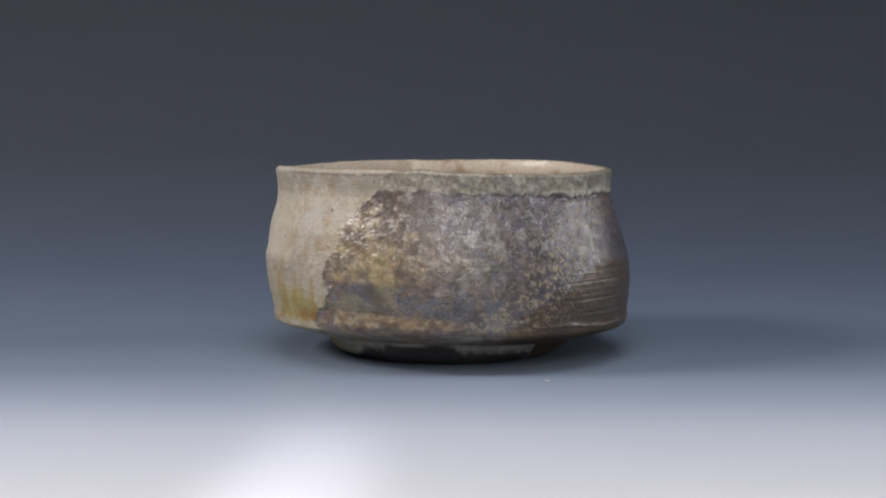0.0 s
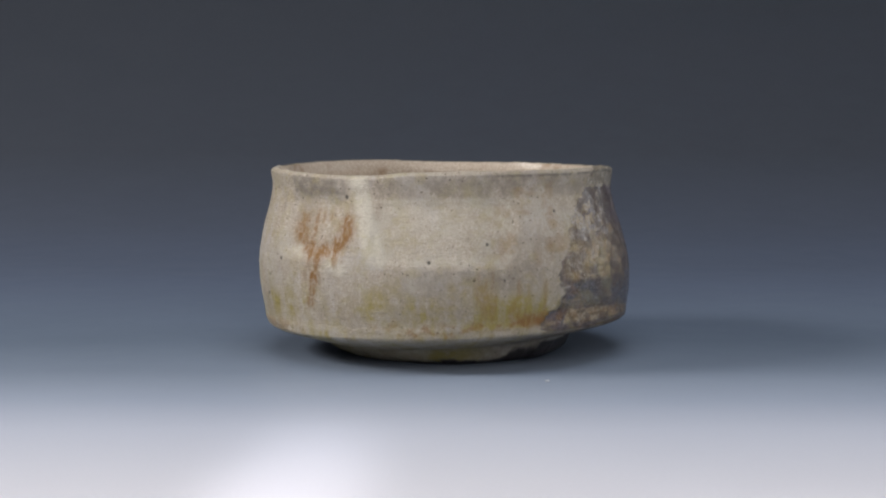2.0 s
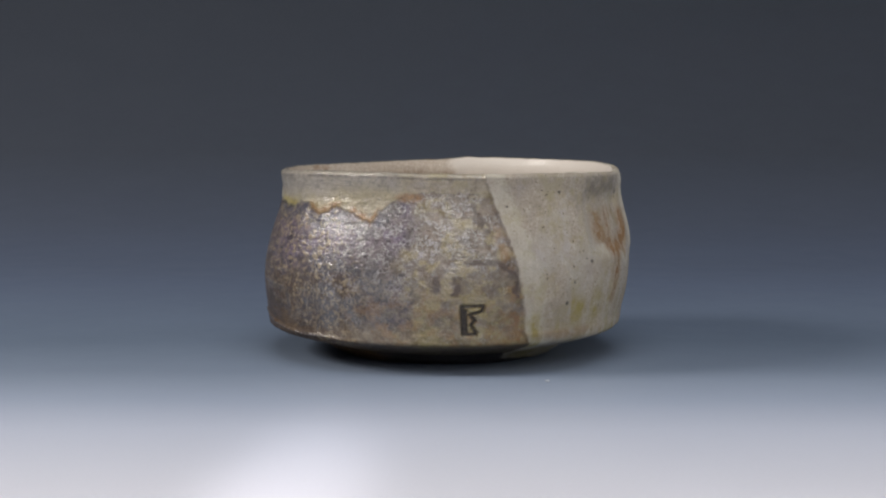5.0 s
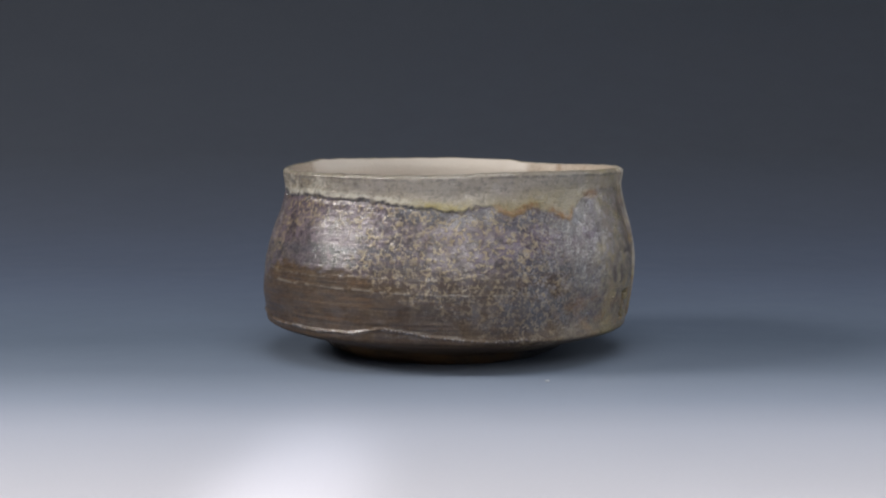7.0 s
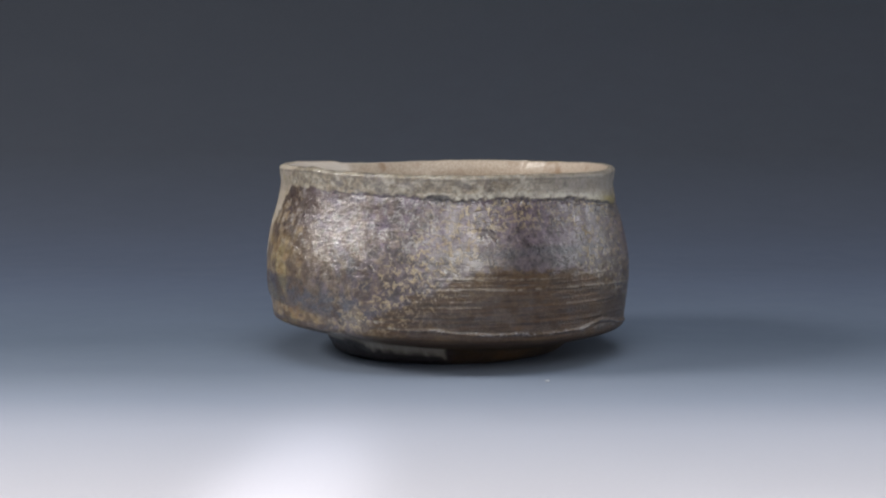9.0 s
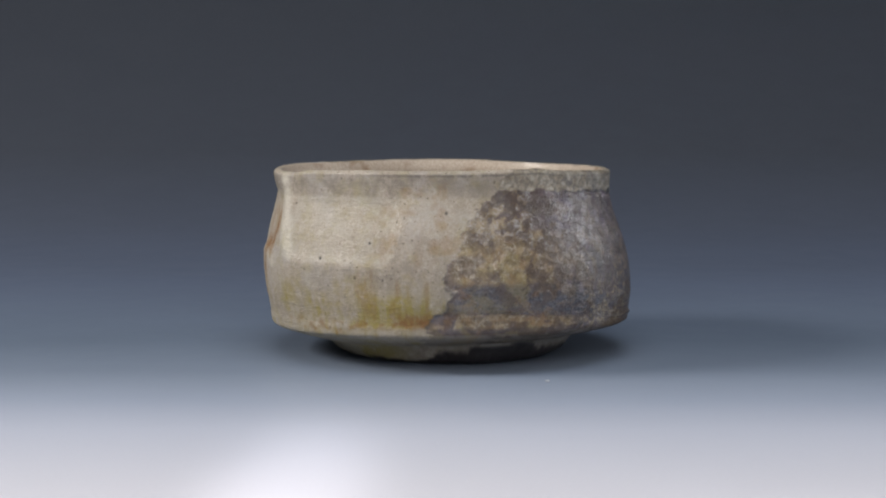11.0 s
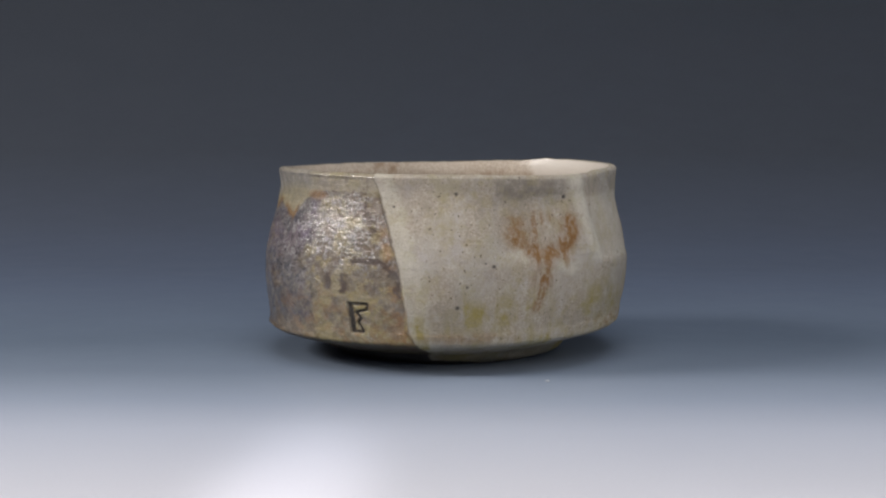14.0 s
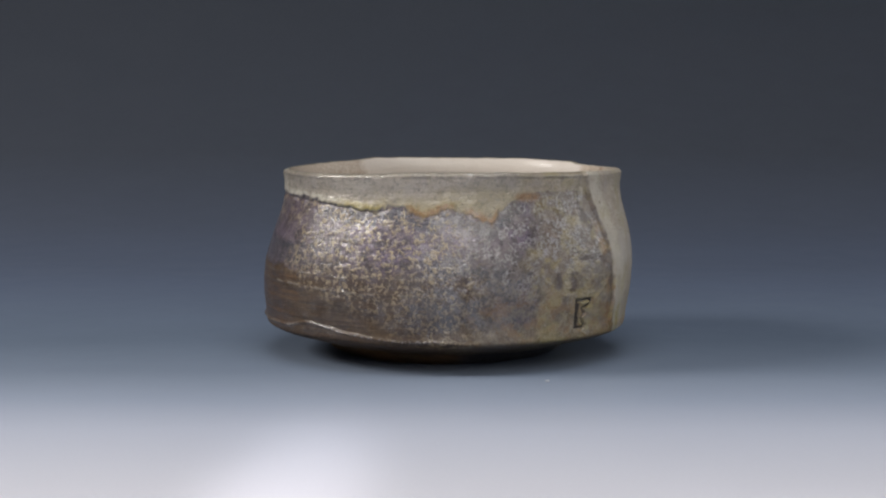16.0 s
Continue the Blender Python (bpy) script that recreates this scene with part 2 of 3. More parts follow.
def scallop(phi):
    """Height of the wavy edge of the run glaze below the neck."""
    return np.interp(phi % 360, [0, 20, 48, 60, 71, 82, 90, 98, 105, 112, 117, 121, 125, 131, 136.5, 143.7, 150.5, 155, 157.5, 160, 166, 174, 190, 360],
                     [0.0550, 0.0550, 0.0537, 0.0542, 0.0540, 0.0536, 0.0534, 0.0525, 0.0516, 0.0508, 0.0504, 0.0497, 0.0521, 0.0504, 0.0481, 0.0504, 0.0488,
                      0.0470, 0.0459, 0.0492, 0.0534, 0.0556, 0.0556, 0.0550])


def brownline(phi):
    """Height to which the bare brown body shows."""
    return np.interp(phi % 360, [0, 14, 19, 23, 32, 42, 47, 60, 82, 99, 109, 124, 142, 152, 360],
                     [0.0, 0.002, 0.0120, 0.0168, 0.0229, 0.0267, 0.0313, 0.0320, 0.0310, 0.0280, 0.0226, 0.0152, 0.0098, 0.0, 0.0])


def creaseline(phi):
    """The torn crease where the trimming tool met the wall."""
    return np.interp(phi % 360, [0, 20, 37, 49, 71, 88, 96, 104, 118, 136, 150, 360],
                     [0.0110, 0.0116, 0.0122, 0.0113, 0.0110, 0.0115, 0.0138, 0.0128, 0.0108, 0.0097, 0.0090, 0.0105])


OUTER = [(0.0415, 0.0030), (0.0500, 0.0053), (0.0570, 0.0073), (0.0598, 0.0086), (0.0604, 0.0105), (0.0607, 0.0140), (0.0617, 0.0210), (0.0620, 0.0280),
         (0.0616, 0.0335), (0.0602, 0.0405), (0.0580, 0.0480), (0.0569, 0.0530), (0.0567, 0.0560), (0.0571, 0.0590), (0.0572, 0.0604)]


def spline(rows, n):
    """A smooth curve through the rows, n points evenly along it."""
    p = np.array(rows)
    p = np.vstack([2 * p[0] - p[1], p, 2 * p[-1] - p[-2]])
    out = []
    for i in range(1, len(p) - 2):
        t = np.linspace(0, 1, 24, endpoint=False)[:, None]
        a, b, c, d = p[i - 1], p[i], p[i + 1], p[i + 2]
        out.append(0.5 * (2 * b + (c - a) * t + (2 * a - 5 * b + 4 * c - d) * t ** 2 + (3 * b - a - 3 * c + d) * t ** 3))
    out = np.vstack(out + [p[-2:-1]])
    s = np.r_[0, np.cumsum(np.hypot(*np.diff(out, axis=0).T))]
    even = np.linspace(0, s[-1], n)
    return np.stack([np.interp(even, s, out[:, 0]), np.interp(even, s, out[:, 1])], -1)


NPHI = 1440
PHI = np.arange(NPHI) * 360.0 / NPHI


def laid(phi):
    """The angle by which the ash marks are set out, shifted to line up in the camera's view."""
    return (phi - np.interp(phi % 360, [0, 40, 110, 156, 187, 196, 215, 250, 280, 297, 322, 340, 360],
                            [0.4, -0.7, -0.8, -1.3, -1.1, -0.7, 1.4, 1.6, 0.7, 0.9, 0.4, 0.9, 0.4])) % 360


def rim_height(phi):
    return 0.0008 * arc(phi, 265, 356, 7) + 0.0005 * np.cos(np.radians(phi * 2 + 40)) + 0.0002 * np.cos(np.radians(phi * 5))


def shoulder_lift(phi):
    """The trimmed shoulder runs uneven: it sits highest over one side of the foot."""
    return 0.0031 * (0.5 + 0.5 * np.cos(np.radians(phi - 342))) ** 2


def cylinder(phi, r, z):
    a = np.radians(phi)
    return np.stack([r * np.sin(a), -r * np.cos(a), z], -1)


def swell(phi, z, f):
    """How far the hand-shaped wall leaves the round."""
    up = step(z, 0.012, 0.050)
    d = (1 - up) * (0.0010 * np.cos(np.radians(phi - 80)) + 0.0007 * np.cos(np.radians(2 * (phi - 30))))
    d = d + up * (0.0017 * np.cos(np.radians(phi - 222)) + 0.0002 * np.cos(np.radians(3 * phi + 20)))
    # the slab's edge, the paddled facets and the ridge between them
    over = (f - seam(z)) % 360
    d = d + 0.0012 * step(over, -0.1, 1.0) * (1 - step(over, 4, 40)) * step(z, 0.006, 0.012)
    ridge = 254.5 + 270 * (0.058 - z)
    d = d - 0.0014 * arc(f, 226, 251, 3) * band(z, 0.036, 0.0545, 0.003)
    d = d + 0.0010 * np.exp(-(around(f, ridge + 2) / 3.4) ** 2) * band(z, 0.034, 0.060, 0.003)
    tilt = 0.6 + 0.4 * np.clip((f - 262) / 42, 0, 1)
    d = d - 0.0009 * tilt * arc(f - 120 * (z - 0.045), 263, 305, 2.6) * band(z, 0.0340, 0.0530, 0.0026)
    return d


def stamp_strokes(phi, z):
    """The pressed mark near the foot: a bracket with a bent inner stroke, as a depth from 0 to 1."""
    u = around(phi, 188.0) * math.pi / 180 * 0.0615 * 1.0
    v = z - 0.0168
    w = 0.0006

    def bar(u0, v0, u1, v1, half):
        du, dv = u1 - u0, v1 - v0
        t = np.clip(((u - u0) * du + (v - v0) * dv) / (du * du + dv * dv), 0, 1)
        return 1 - step(np.hypot(u - u0 - t * du, v - v0 - t * dv), half * 0.55, half * 1.25)

    out = np.maximum(bar(-0.0023, -0.0042, -0.0029, 0.0042, w * 1.4), bar(-0.0017, -0.0038, -0.0020, 0.0030, w * 1.1))
    for seg in ((-0.0030, 0.0043, 0.0034, 0.0045), (0.0034, 0.0045, 0.0031, 0.0028), (0.0031, 0.0028, -0.0006, 0.0018), (-0.0006, 0.0018, 0.0010, 0.0000),
                (0.0010, 0.0000, -0.0002, -0.0014), (-0.0002, -0.0014, 0.0013, -0.0038), (-0.0026, -0.0044, 0.0014, -0.0044)):
        out = np.maximum(out, bar(*seg, w * 0.85))
    return out


def stamp_mark(body, r, phi, rad, z, strokes):
    """Dark glaze pooled in the pressed strokes, as a thin sheet that follows them."""
    pts = cylinder(phi, rad + 0.00018, z)
    keep = (strokes > 0.5).reshape(len(r), NPHI)
    index, verts, faces = {}, [], []
    for i, j in np.argwhere(keep[:-1, :-1] & keep[1:, :-1] & keep[:-1, 1:] & keep[1:, 1:]).tolist():
        face = []
        for a, b in ((i, j), (i, j + 1), (i + 1, j + 1), (i + 1, j)):
            k = a * NPHI + b
            if k not in index:
                index[k] = len(verts)
                verts.append(pts[k].tolist())
            face.append(index[k])
        faces.append(face)
    me = bpy.data.meshes.new("stamp")
    me.from_pydata(verts, [], faces)
    me.polygons.foreach_set("use_smooth", np.ones(len(me.polygons), dtype=bool))
    me.materials.append(POOL)
    me.update()
    ob = tagged(new("stamp", me), "dark impressed bracket-shaped stamp")
    ob.parent = body


def tea_bowl():
    bowl = tagged(new("tea_bowl"), "wood-fired ceramic tea bowl with pale and dark ash glaze", "bowl")

    # outer wall and rolled lip
    prof = spline(OUTER, 240)
    lip = [(0.0566, 0.0611), (0.0557, 0.0614), (0.0547, 0.0611)]
    r = np.r_[prof[:, 0], [p[0] for p in lip]]
    z = np.r_[prof[:, 1], [p[1] for p in lip]]
    phi, rr = np.meshgrid(PHI, r)
    zz = np.meshgrid(PHI, z)[1]
    f, rad, h = phi.ravel(), rr.ravel(), zz.ravel()
    base = cylinder(f, rad, h)
    big, med = fbm(base, 60, 3), fbm(base, 240, 11)
    turned, f = f, laid(f)
    tiny = fbm(base, 800, 23, 3)
    wob = (big - 0.5) * 2
    crack = fbm(base, 420, 31, 3)

    lift = step(h, 0.035, 0.060)
    hz = h + lift * rim_height(f)
    hz = hz + shoulder_lift(turned) * (1 - step(h, 0.010, 0.024))
    d = swell(turned, h, f + 2 * wob) * step(h, 0.002, 0.010) + 0.0005 * (fbm(base, 45, 3, 2) - 0.5) * 2
    w1, w2 = med - 0.5, tiny - 0.5
    blot = fbm(base, 150, 71)
    runs = fbm(cylinder(f, 0.061 + 0 * f, h * 0.12), 420, 61, 3)
    rings = fbm(cylinder(f, 0.010 + 0 * f, h * 9), 60, 67, 4)
    line = flashline(h) + w1 * 10 + w2 * 2.5 + (blot - 0.5) * 8
    start = seam(h) + w2 * 1.0
    over, span = (f - start) % 360, line - start
    pale = step(over, 0.0, 0.8) * (1 - step(over, span - 0.6, span + 0.6))
    crusted = np.clip(1 - pale, 0, 1)
    edge = scallop(f) + w2 * 0.0022 + w1 * 0.0016
    neck = step(h, edge - 0.0003, edge + 0.0003) * crusted
    wall = crusted * (1 - neck)
    bare = wall * (1 - step(h + w1 * 0.006 + w2 * 0.004 + (rings - 0.5) * 0.004, brownline(f) - 0.0010, brownline(f) + 0.0010))
    crease = creaseline(f) + (big - 0.5) * 0.002 + w1 * 0.0012
    upper = step(h + w1 * 0.005, 0.0355, 0.0395)
    west = arc(f + w1 * 14, 136, 176, 8)
    stampside = arc(f + w1 * 12, 170, 206, 5)

    m = {}
    m["pale"] = np.maximum(pale, neck * (0.22 + 0.52 * arc(f, 86, 170, 20)) * (0.75 + 0.25 * step(med, 0.4, 0.6)))
    under = (1 - step(h, 0.0082, 0.0094)) * arc(f, 300, 14, 8)
    m["pale"] = np.maximum(m["pale"], 0.6 * under)
    m["brown"] = np.clip(bare + 0.85 * wall * arc(f, 92, 158, 8) * (1 - step(h + w1 * 0.008, 0.024, 0.036)) + wall * (0.10 + 0.45 * arc(f, 318, 352, 8) + 0.30 * stampside), 0, 1)
    m["violet"] = wall * (1 - bare) * np.clip(
        arc(f + w1 * 20, 350, 44, 12) * upper * step(blot, 0.36, 0.54)
        + 0.36 * arc(f, 40, 100, 10) * step(h, 0.036, 0.041)
        + arc(f + w1 * 16, 114, 172, 10) * step(h + w1 * 0.010, 0.029, 0.039) * (0.4 + 0.6 * step(blot, 0.38, 0.55)), 0, 1)
    sink = np.interp((f - 320) % 360, [0, 4, 20, 40, 60], [0, 0.0186, 0.0178, 0.0155, 0.0135])
    m["blue"] = crusted * (1 - bare) * np.clip(
        0.95 * arc(f + w1 * 18, 323, 18, 6) * band(h + w1 * 0.007 + w2 * 0.003, sink, sink + 0.0085, 0.0018) * (0.45 + 0.55 * step(tiny, 0.36, 0.52))
        + 0.50 * arc(f, 356, 22, 8) * step(blot, 0.50, 0.60) * (1 - neck)
        + 0.75 * west * step(blot, 0.40, 0.54) * band(h, 0.013, 0.036, 0.004)
        + 0.55 * stampside * step(blot, 0.50, 0.57) * step(h, 0.026, 0.033) * (1 - neck)
        + 0.75 * band(h, edge - 0.0050, edge - 0.0002, 0.0010) * arc(f, 98, 168, 5)
        + 0.60 * arc(f, 40, 105, 10) * band(h + (big - 0.5) * 0.004, 0.0325, 0.0385, 0.0012) * (0.5 + 0.5 * step(rings, 0.42, 0.55)), 0, 1)
    m["crust"] = crusted * np.clip(
        arc(f + w1 * 14, 318, 356, 7) * step(h, 0.0262, 0.0290) * (1 - step(h + w1 * 0.010, 0.0400, 0.0450)) * (0.45 + 0.55 * step(blot, 0.36, 0.50))
        + 0.9 * arc(f + w1 * 10, 318, 345, 7) * step(h, 0.040, 0.044) * step(crack, 0.40, 0.50)
        + arc(f + w1 * 20, 314, 2, 8) * band(h + w1 * 0.004, 0.0106, sink - 0.0014, 0.0008)
        + 0.40 * arc(f, 352, 24, 9) * step(med, 0.46, 0.60) * (1 - neck)
        + stampside * (0.40 + 0.55 * step(med + 0.20 * (0.024 - h) / 0.03, 0.44, 0.56))
        + 0.6 * arc(f, 150, 175, 6) * (1 - step(h + w1 * 0.006, 0.0125, 0.0155))
        + neck * (1 - arc(f, 76, 172, 16)) * 0.95 * step(med, 0.28, 0.52), 0, 1)
    slant = 19 + 1000 * (h - 0.0125)
    m["fleck"] = wall * np.clip(
        0.08 + 0.95 * np.exp(-(around(f + w1 * 14, slant - 3) / 14) ** 2) * step(h, 0.008, 0.012)
        + 0.95 * arc(f + w1 * 10, 88, 150, 9) * step(h + w1 * 0.008, brownline(f) - 0.0060, brownline(f) + 0.0030) * (0.50 + 0.50 * step(med, 0.38, 0.58)) * (0.50 + 0.50 * step(h, 0.018, 0.027))
        + 0.45 * arc(f, 52, 92, 8) * step(h, 0.042, 0.048)
        + 0.35 * arc(f, 140, 172, 6) * (1 - step(h, 0.026, 0.034)), 0, 1)
    nick = np.exp(-((h - crease) / 0.00045) ** 2)
    score = np.exp(-((h - 0.0250 - 0.0012 * np.sin(np.radians(1.7 * f)) - (big - 0.5) * 0.002) / 0.00030) ** 2) + 0.7 * np.exp(-((h - 0.0292 - (big - 0.5) * 0.004) / 0.00022) ** 2)
    m["ash"] = crusted * np.clip(
        0.75 * arc(f, 322, 346, 4) * step(crack, 0.50, 0.57) * step(h, 0.038, 0.043) * (1 - neck)
        + 0.60 * west * step(crack, 0.47, 0.57) * step(h, 0.016, 0.026) * (1 - neck)
        + 0.85 * arc(f, 158, 200, 6) * step(crack, 0.44, 0.55) * step(h + w1 * 0.008, 0.026, 0.036) * (1 - neck)
        + 0.75 * arc(f, 344, 42, 8) * step(crack, 0.47, 0.55) * upper * (1 - neck)
        + 0.70 * arc(f, 22, 142, 10) * nick * step(med, 0.38, 0.52), 0, 1)
    rip = neck * step(h, edge + 0.0001, edge + 0.0005) * (1 - step(h, edge + 0.0011, edge + 0.0024)) * arc(f, 34, 116, 6)
    m["grey"] = np.clip(pale * (0.9 * band(h + w1 * 0.003, 0.0546, 0.0600, 0.0008) * arc(f, 226.8, 251, 0.7)
                + 0.70 * band(h + w1 * 0.005, 0.0540, 0.0598, 0.0012) * arc(f, 259, 340, 3) * (0.45 + 0.55 * step(med, 0.40, 0.55))
                + 0.30 * arc(f + w1 * 12, 266, 312, 6) * (1 - step(h + w1 * 0.006, 0.031, 0.036))
                + 0.40 * step(big, 0.48, 0.62)) + neck * (0.30 + 0.25 * step(med, 0.38, 0.6)) + 0.6 * under
                + 0.45 * arc(f, 150, 202, 10) * wall * step(med, 0.32, 0.56), 0, 1)
    ridge = 254.5 + 270 * (0.058 - h)
    # pale ridge and slip edge; the facet panel's caught light is painted in too
    m["light"] = np.clip(pale * (0.85 * np.exp(-(around(f, ridge + 2) / 3.2) ** 4) * band(h, 0.033, 0.061, 0.002)
                         + 0.30 * arc(f - 120 * (h - 0.045) + w2 * 3, 263, 305, 1) * band(h, 0.0335, 0.0533, 0.0008)
                         + 0.60 * step(over, 0.2, 0.8) * (1 - step(over + w1 * 5, 4.5, 7.0)) * (0.7 + 0.3 * step(med, 0.4, 0.55))
                         + 0.8 * spot(f + w1 * 8, h, 250.0, 0.0317, 0.0040, 0.0032) + 0.45 * spot(f + w1 * 9, h, 233.5, 0.0365, 0.0042, 0.0040)
                         + 0.12 * (1 - step(h + w1 * 0.003, 0.0085, 0.0100)))
                         + neck * (0.20 + 0.45 * arc(f, 318, 80, 10) * step(crack, 0.48, 0.60)) + 1.0 * rip * (0.45 + 0.55 * step(med, 0.38, 0.54))
                         + 0.9 * spot(f + w2 * 6, h, 22.0, 0.0139, 0.0019, 0.0009) + 0.6 * spot(f + w2 * 6, h, 27.0, 0.0120, 0.0012, 0.0006)
                         + 0.30 * crusted * arc(f, 40, 134, 8) * score * step(crack, 0.42, 0.56), 0, 1)
    low = 1 - step(h + w1 * 0.006, 0.016, 0.034)
    m["yellow"] = np.clip(pale * (1.0 * arc(f + w1 * 14, 291, 320, 6) * (1 - step(h + w1 * 0.006, 0.016, 0.029)) * step(h, 0.010, 0.013) * (0.55 + 0.45 * step(runs, 0.40, 0.58))
                          + 0.85 * low * (0.25 + 0.75 * step(runs, 0.40, 0.62)) * (0.35 + 0.65 * step(med, 0.38, 0.62)) * (0.45 + 0.55 * step(blot, 0.36, 0.62))
                          + 0.26 * step(blot, 0.46, 0.66) * step(crack, 0.40, 0.60))
                          + crusted * np.exp(-((h - edge - 0.0010) / 0.0013) ** 2) * (0.6 * arc(f, 106, 123, 3) + 0.3 * arc(f, 131, 146, 2))
                          + neck * (0.05 + 0.35 * arc(f, 95, 145, 10) * (1 - step(h, 0.051, 0.055)) + 0.30 * arc(f, 142, 166, 4) * (1 - step(h, 0.054, 0.058)))
                          + crusted * (0.44 * stampside * (0.3 + 0.7 * step(blot, 0.42, 0.56)) * low + 0.30 * stampside * step(med, 0.50, 0.60) + 0.30 * arc(f, 316, 350, 8) * step(blot, 0.46, 0.60) * (1 - step(h, 0.036, 0.042))), 0, 1)
    # the rust mark: an open cup of short runs on a forked stem
    u, v = around(f + w1 * 3 + w2 * 2.5, 243.2) * math.pi / 180 * 0.060, h + w2 * 0.0016 + w1 * 0.0016 - 0.0450
    cup = np.where(v < 0, np.hypot(u / 0.0118, v / 0.0092), np.abs(u) / 0.0118)
    bowl_line = np.exp(-((cup - 0.92) / np.where(u < 0, 0.26, 0.20)) ** 2) * (1 - step(v, 0.000, 0.0060)) * (0.80 + 0.20 * step(runs, 0.36, 0.56))
    haze = 0.75 * (1 - step(cup, 0.80, 1.15)) * (1 - step(v, 0.002, 0.008)) * (0.25 + 0.75 * step(runs, 0.40, 0.62)) * (0.4 + 0.6 * step(crack, 0.40, 0.58))
    axis = 0.0002 + 0.28 * (v + 0.0095)
    fork = 0.0009 * step(-v, 0.012, 0.019)
    stem = np.exp(-((np.abs(u - axis) - fork) / (0.0008 + 0.0008 * step(v, -0.020, -0.008))) ** 2) * band(v, -0.0262, -0.006, 0.0018)
    drip = 0.5 * step(runs, 0.50, 0.62) * (1 - step(np.abs(u), 0.007, 0.011)) * band(v, -0.018, -0.008, 0.003)
    mark = np.clip(1.05 * (bowl_line + stem) * (0.62 + 0.38 * step(tiny, 0.36, 0.56)) * (0.80 + 0.20 * step(crack, 0.40, 0.55)) + haze + drip + 0.20 * np.exp(-((cup - 0.88) / 0.50) ** 2) * (1 - step(v, -0.002, 0.006)) * step(med, 0.34, 0.56), 0, 1)
    hem = np.exp(-((h - edge - 0.0008) / 0.0011) ** 2)
    m["orange"] = np.clip(pale * (mark + 0.60 * arc(f + w1 * 10, 262, 322, 6) * band(h + w1 * 0.008 + (blot - 0.5) * 0.010, 0.0112, 0.0138, 0.0010) * step(crack, 0.38, 0.56)
                          + 0.9 * arc(f, 307, 322, 4) * band(h, 0.0115, 0.0165, 0.0015) + 0.35 * step(runs, 0.55, 0.66) * arc(f, 290, 322, 8) * (1 - step(h, 0.02, 0.05))
                          + 0.40 * arc(f, 206, 232, 5) * band(h, 0.0095, 0.0125, 0.001) * step(med, 0.42, 0.55)
                          + 0.30 * arc(f, 300, 326, 6) * step(blot, 0.48, 0.60) * step(h, 0.028, 0.036))
                          + crusted * (hem * (0.95 * arc(f, 131, 146, 1.5) + arc(f, 149.5, 159.5, 1.5)) + 0.85 * spot(f, h, 169.5, 0.0539, 0.0066, 0.0020)
                          + 0.45 * arc(f, 150, 206, 5) * step(crack, 0.50, 0.60) * (1 - step(h, 0.018, 0.032))
                          + 0.32 * arc(f, 318, 356, 7) * step(med, 0.52, 0.62) * (1 - step(h, 0.038, 0.044))
                          + 0.36 * arc(f, 316, 358, 8) * band(h, 0.0110, 0.0165, 0.001) * step(crack, 0.46, 0.56)
                          + 0.8 * np.exp(-((f - seam(h) + 1.8) / 1.5) ** 2) * step(med, 0.38, 0.52) * (1 - step(h, 0.040, 0.052))
                          + 0.6 * arc(f, 36, 130, 12) * bare * step(rings, 0.52, 0.66) * step(big, 0.42, 0.58)), 0, 1)
    # plum-brown stains: blots in the crust and strokes beside the slab
    def stroke(f0, z0, f1, z1, half):
        a, b = around(f, f0) * 0.00106, h - z0
        da, db = (f1 - f0) * 0.00106, z1 - z0
        t = np.clip((a * da + b * db) / (da * da + db * db), 0, 1)
        return 1 - step(np.hypot(a - t * da + w2 * 0.0030 + w1 * 0.0020, b - t * db + w1 * 0.0030), half * 0.5, half * 1.3)

    plum = wall * (0.85 * arc(f + w1 * 12, 324, 354, 6) * step(h, 0.037, 0.042) * step(blot, 0.50, 0.56) + 0.75 * arc(f, 330, 24, 8) * step(fbm(base, 260, 83), 0.54, 0.60))
    for p0, z0, wide, high in ((351.3, 0.0483, 0.0030, 0.0028), (340.0, 0.0443, 0.0034, 0.0024), (332.5, 0.0508, 0.0026, 0.0018)):
        plum = np.maximum(plum, 0.85 * spot(f + w2 * 8, h + w2 * 0.002, p0, z0, wide, high))
    for seg in ((189.0, 0.0520, 190.0, 0.0480, 0.0009), (190.0, 0.0480, 192.4, 0.0442, 0.0012), (187.0, 0.0347, 195.0, 0.0345, 0.0010), (195.0, 0.0345, 199.0, 0.0310, 0.0010),
                (199.0, 0.0310, 200.5, 0.0240, 0.0008), (183.2, 0.0300, 183.6, 0.0255, 0.0011), (177.5, 0.0290, 178.2, 0.0268, 0.0014)):
        plum = np.maximum(plum, 0.95 * stroke(*seg) * crusted)
    m["plum"] = np.clip(plum, 0, 1)
    dark = 0.92 * spot(f + w2 * 6, h, 41.0, 0.0546, 0.0056, 0.0015) * crusted
    dark = np.maximum(dark, 0.38 * neck * arc(f, 306, 80, 14) * step(tiny, 0.42, 0.60))
    for p0, z0, s in ((215.1, 0.0208, 0.0010), (225.4, 0.0333, 0.0010), (279.5, 0.0345, 0.0009), (296.5, 0.0398, 0.0008), (251.3, 0.0545, 0.0012), (292.4, 0.0290, 0.0006),
                      (301.5, 0.0288, 0.0006), (320.6, 0.0489, 0.0008), (217.8, 0.0272, 0.0007), (214.9, 0.0554, 0.0009), (223.1, 0.0344, 0.0005), (198.3, 0.0514, 0.0006)):
        pit = spot(f, h, p0, z0, 0.85 * s, 0.85 * s)
        dark = np.maximum(dark, 0.85 * pit)
        d = d - 0.0003 * pit
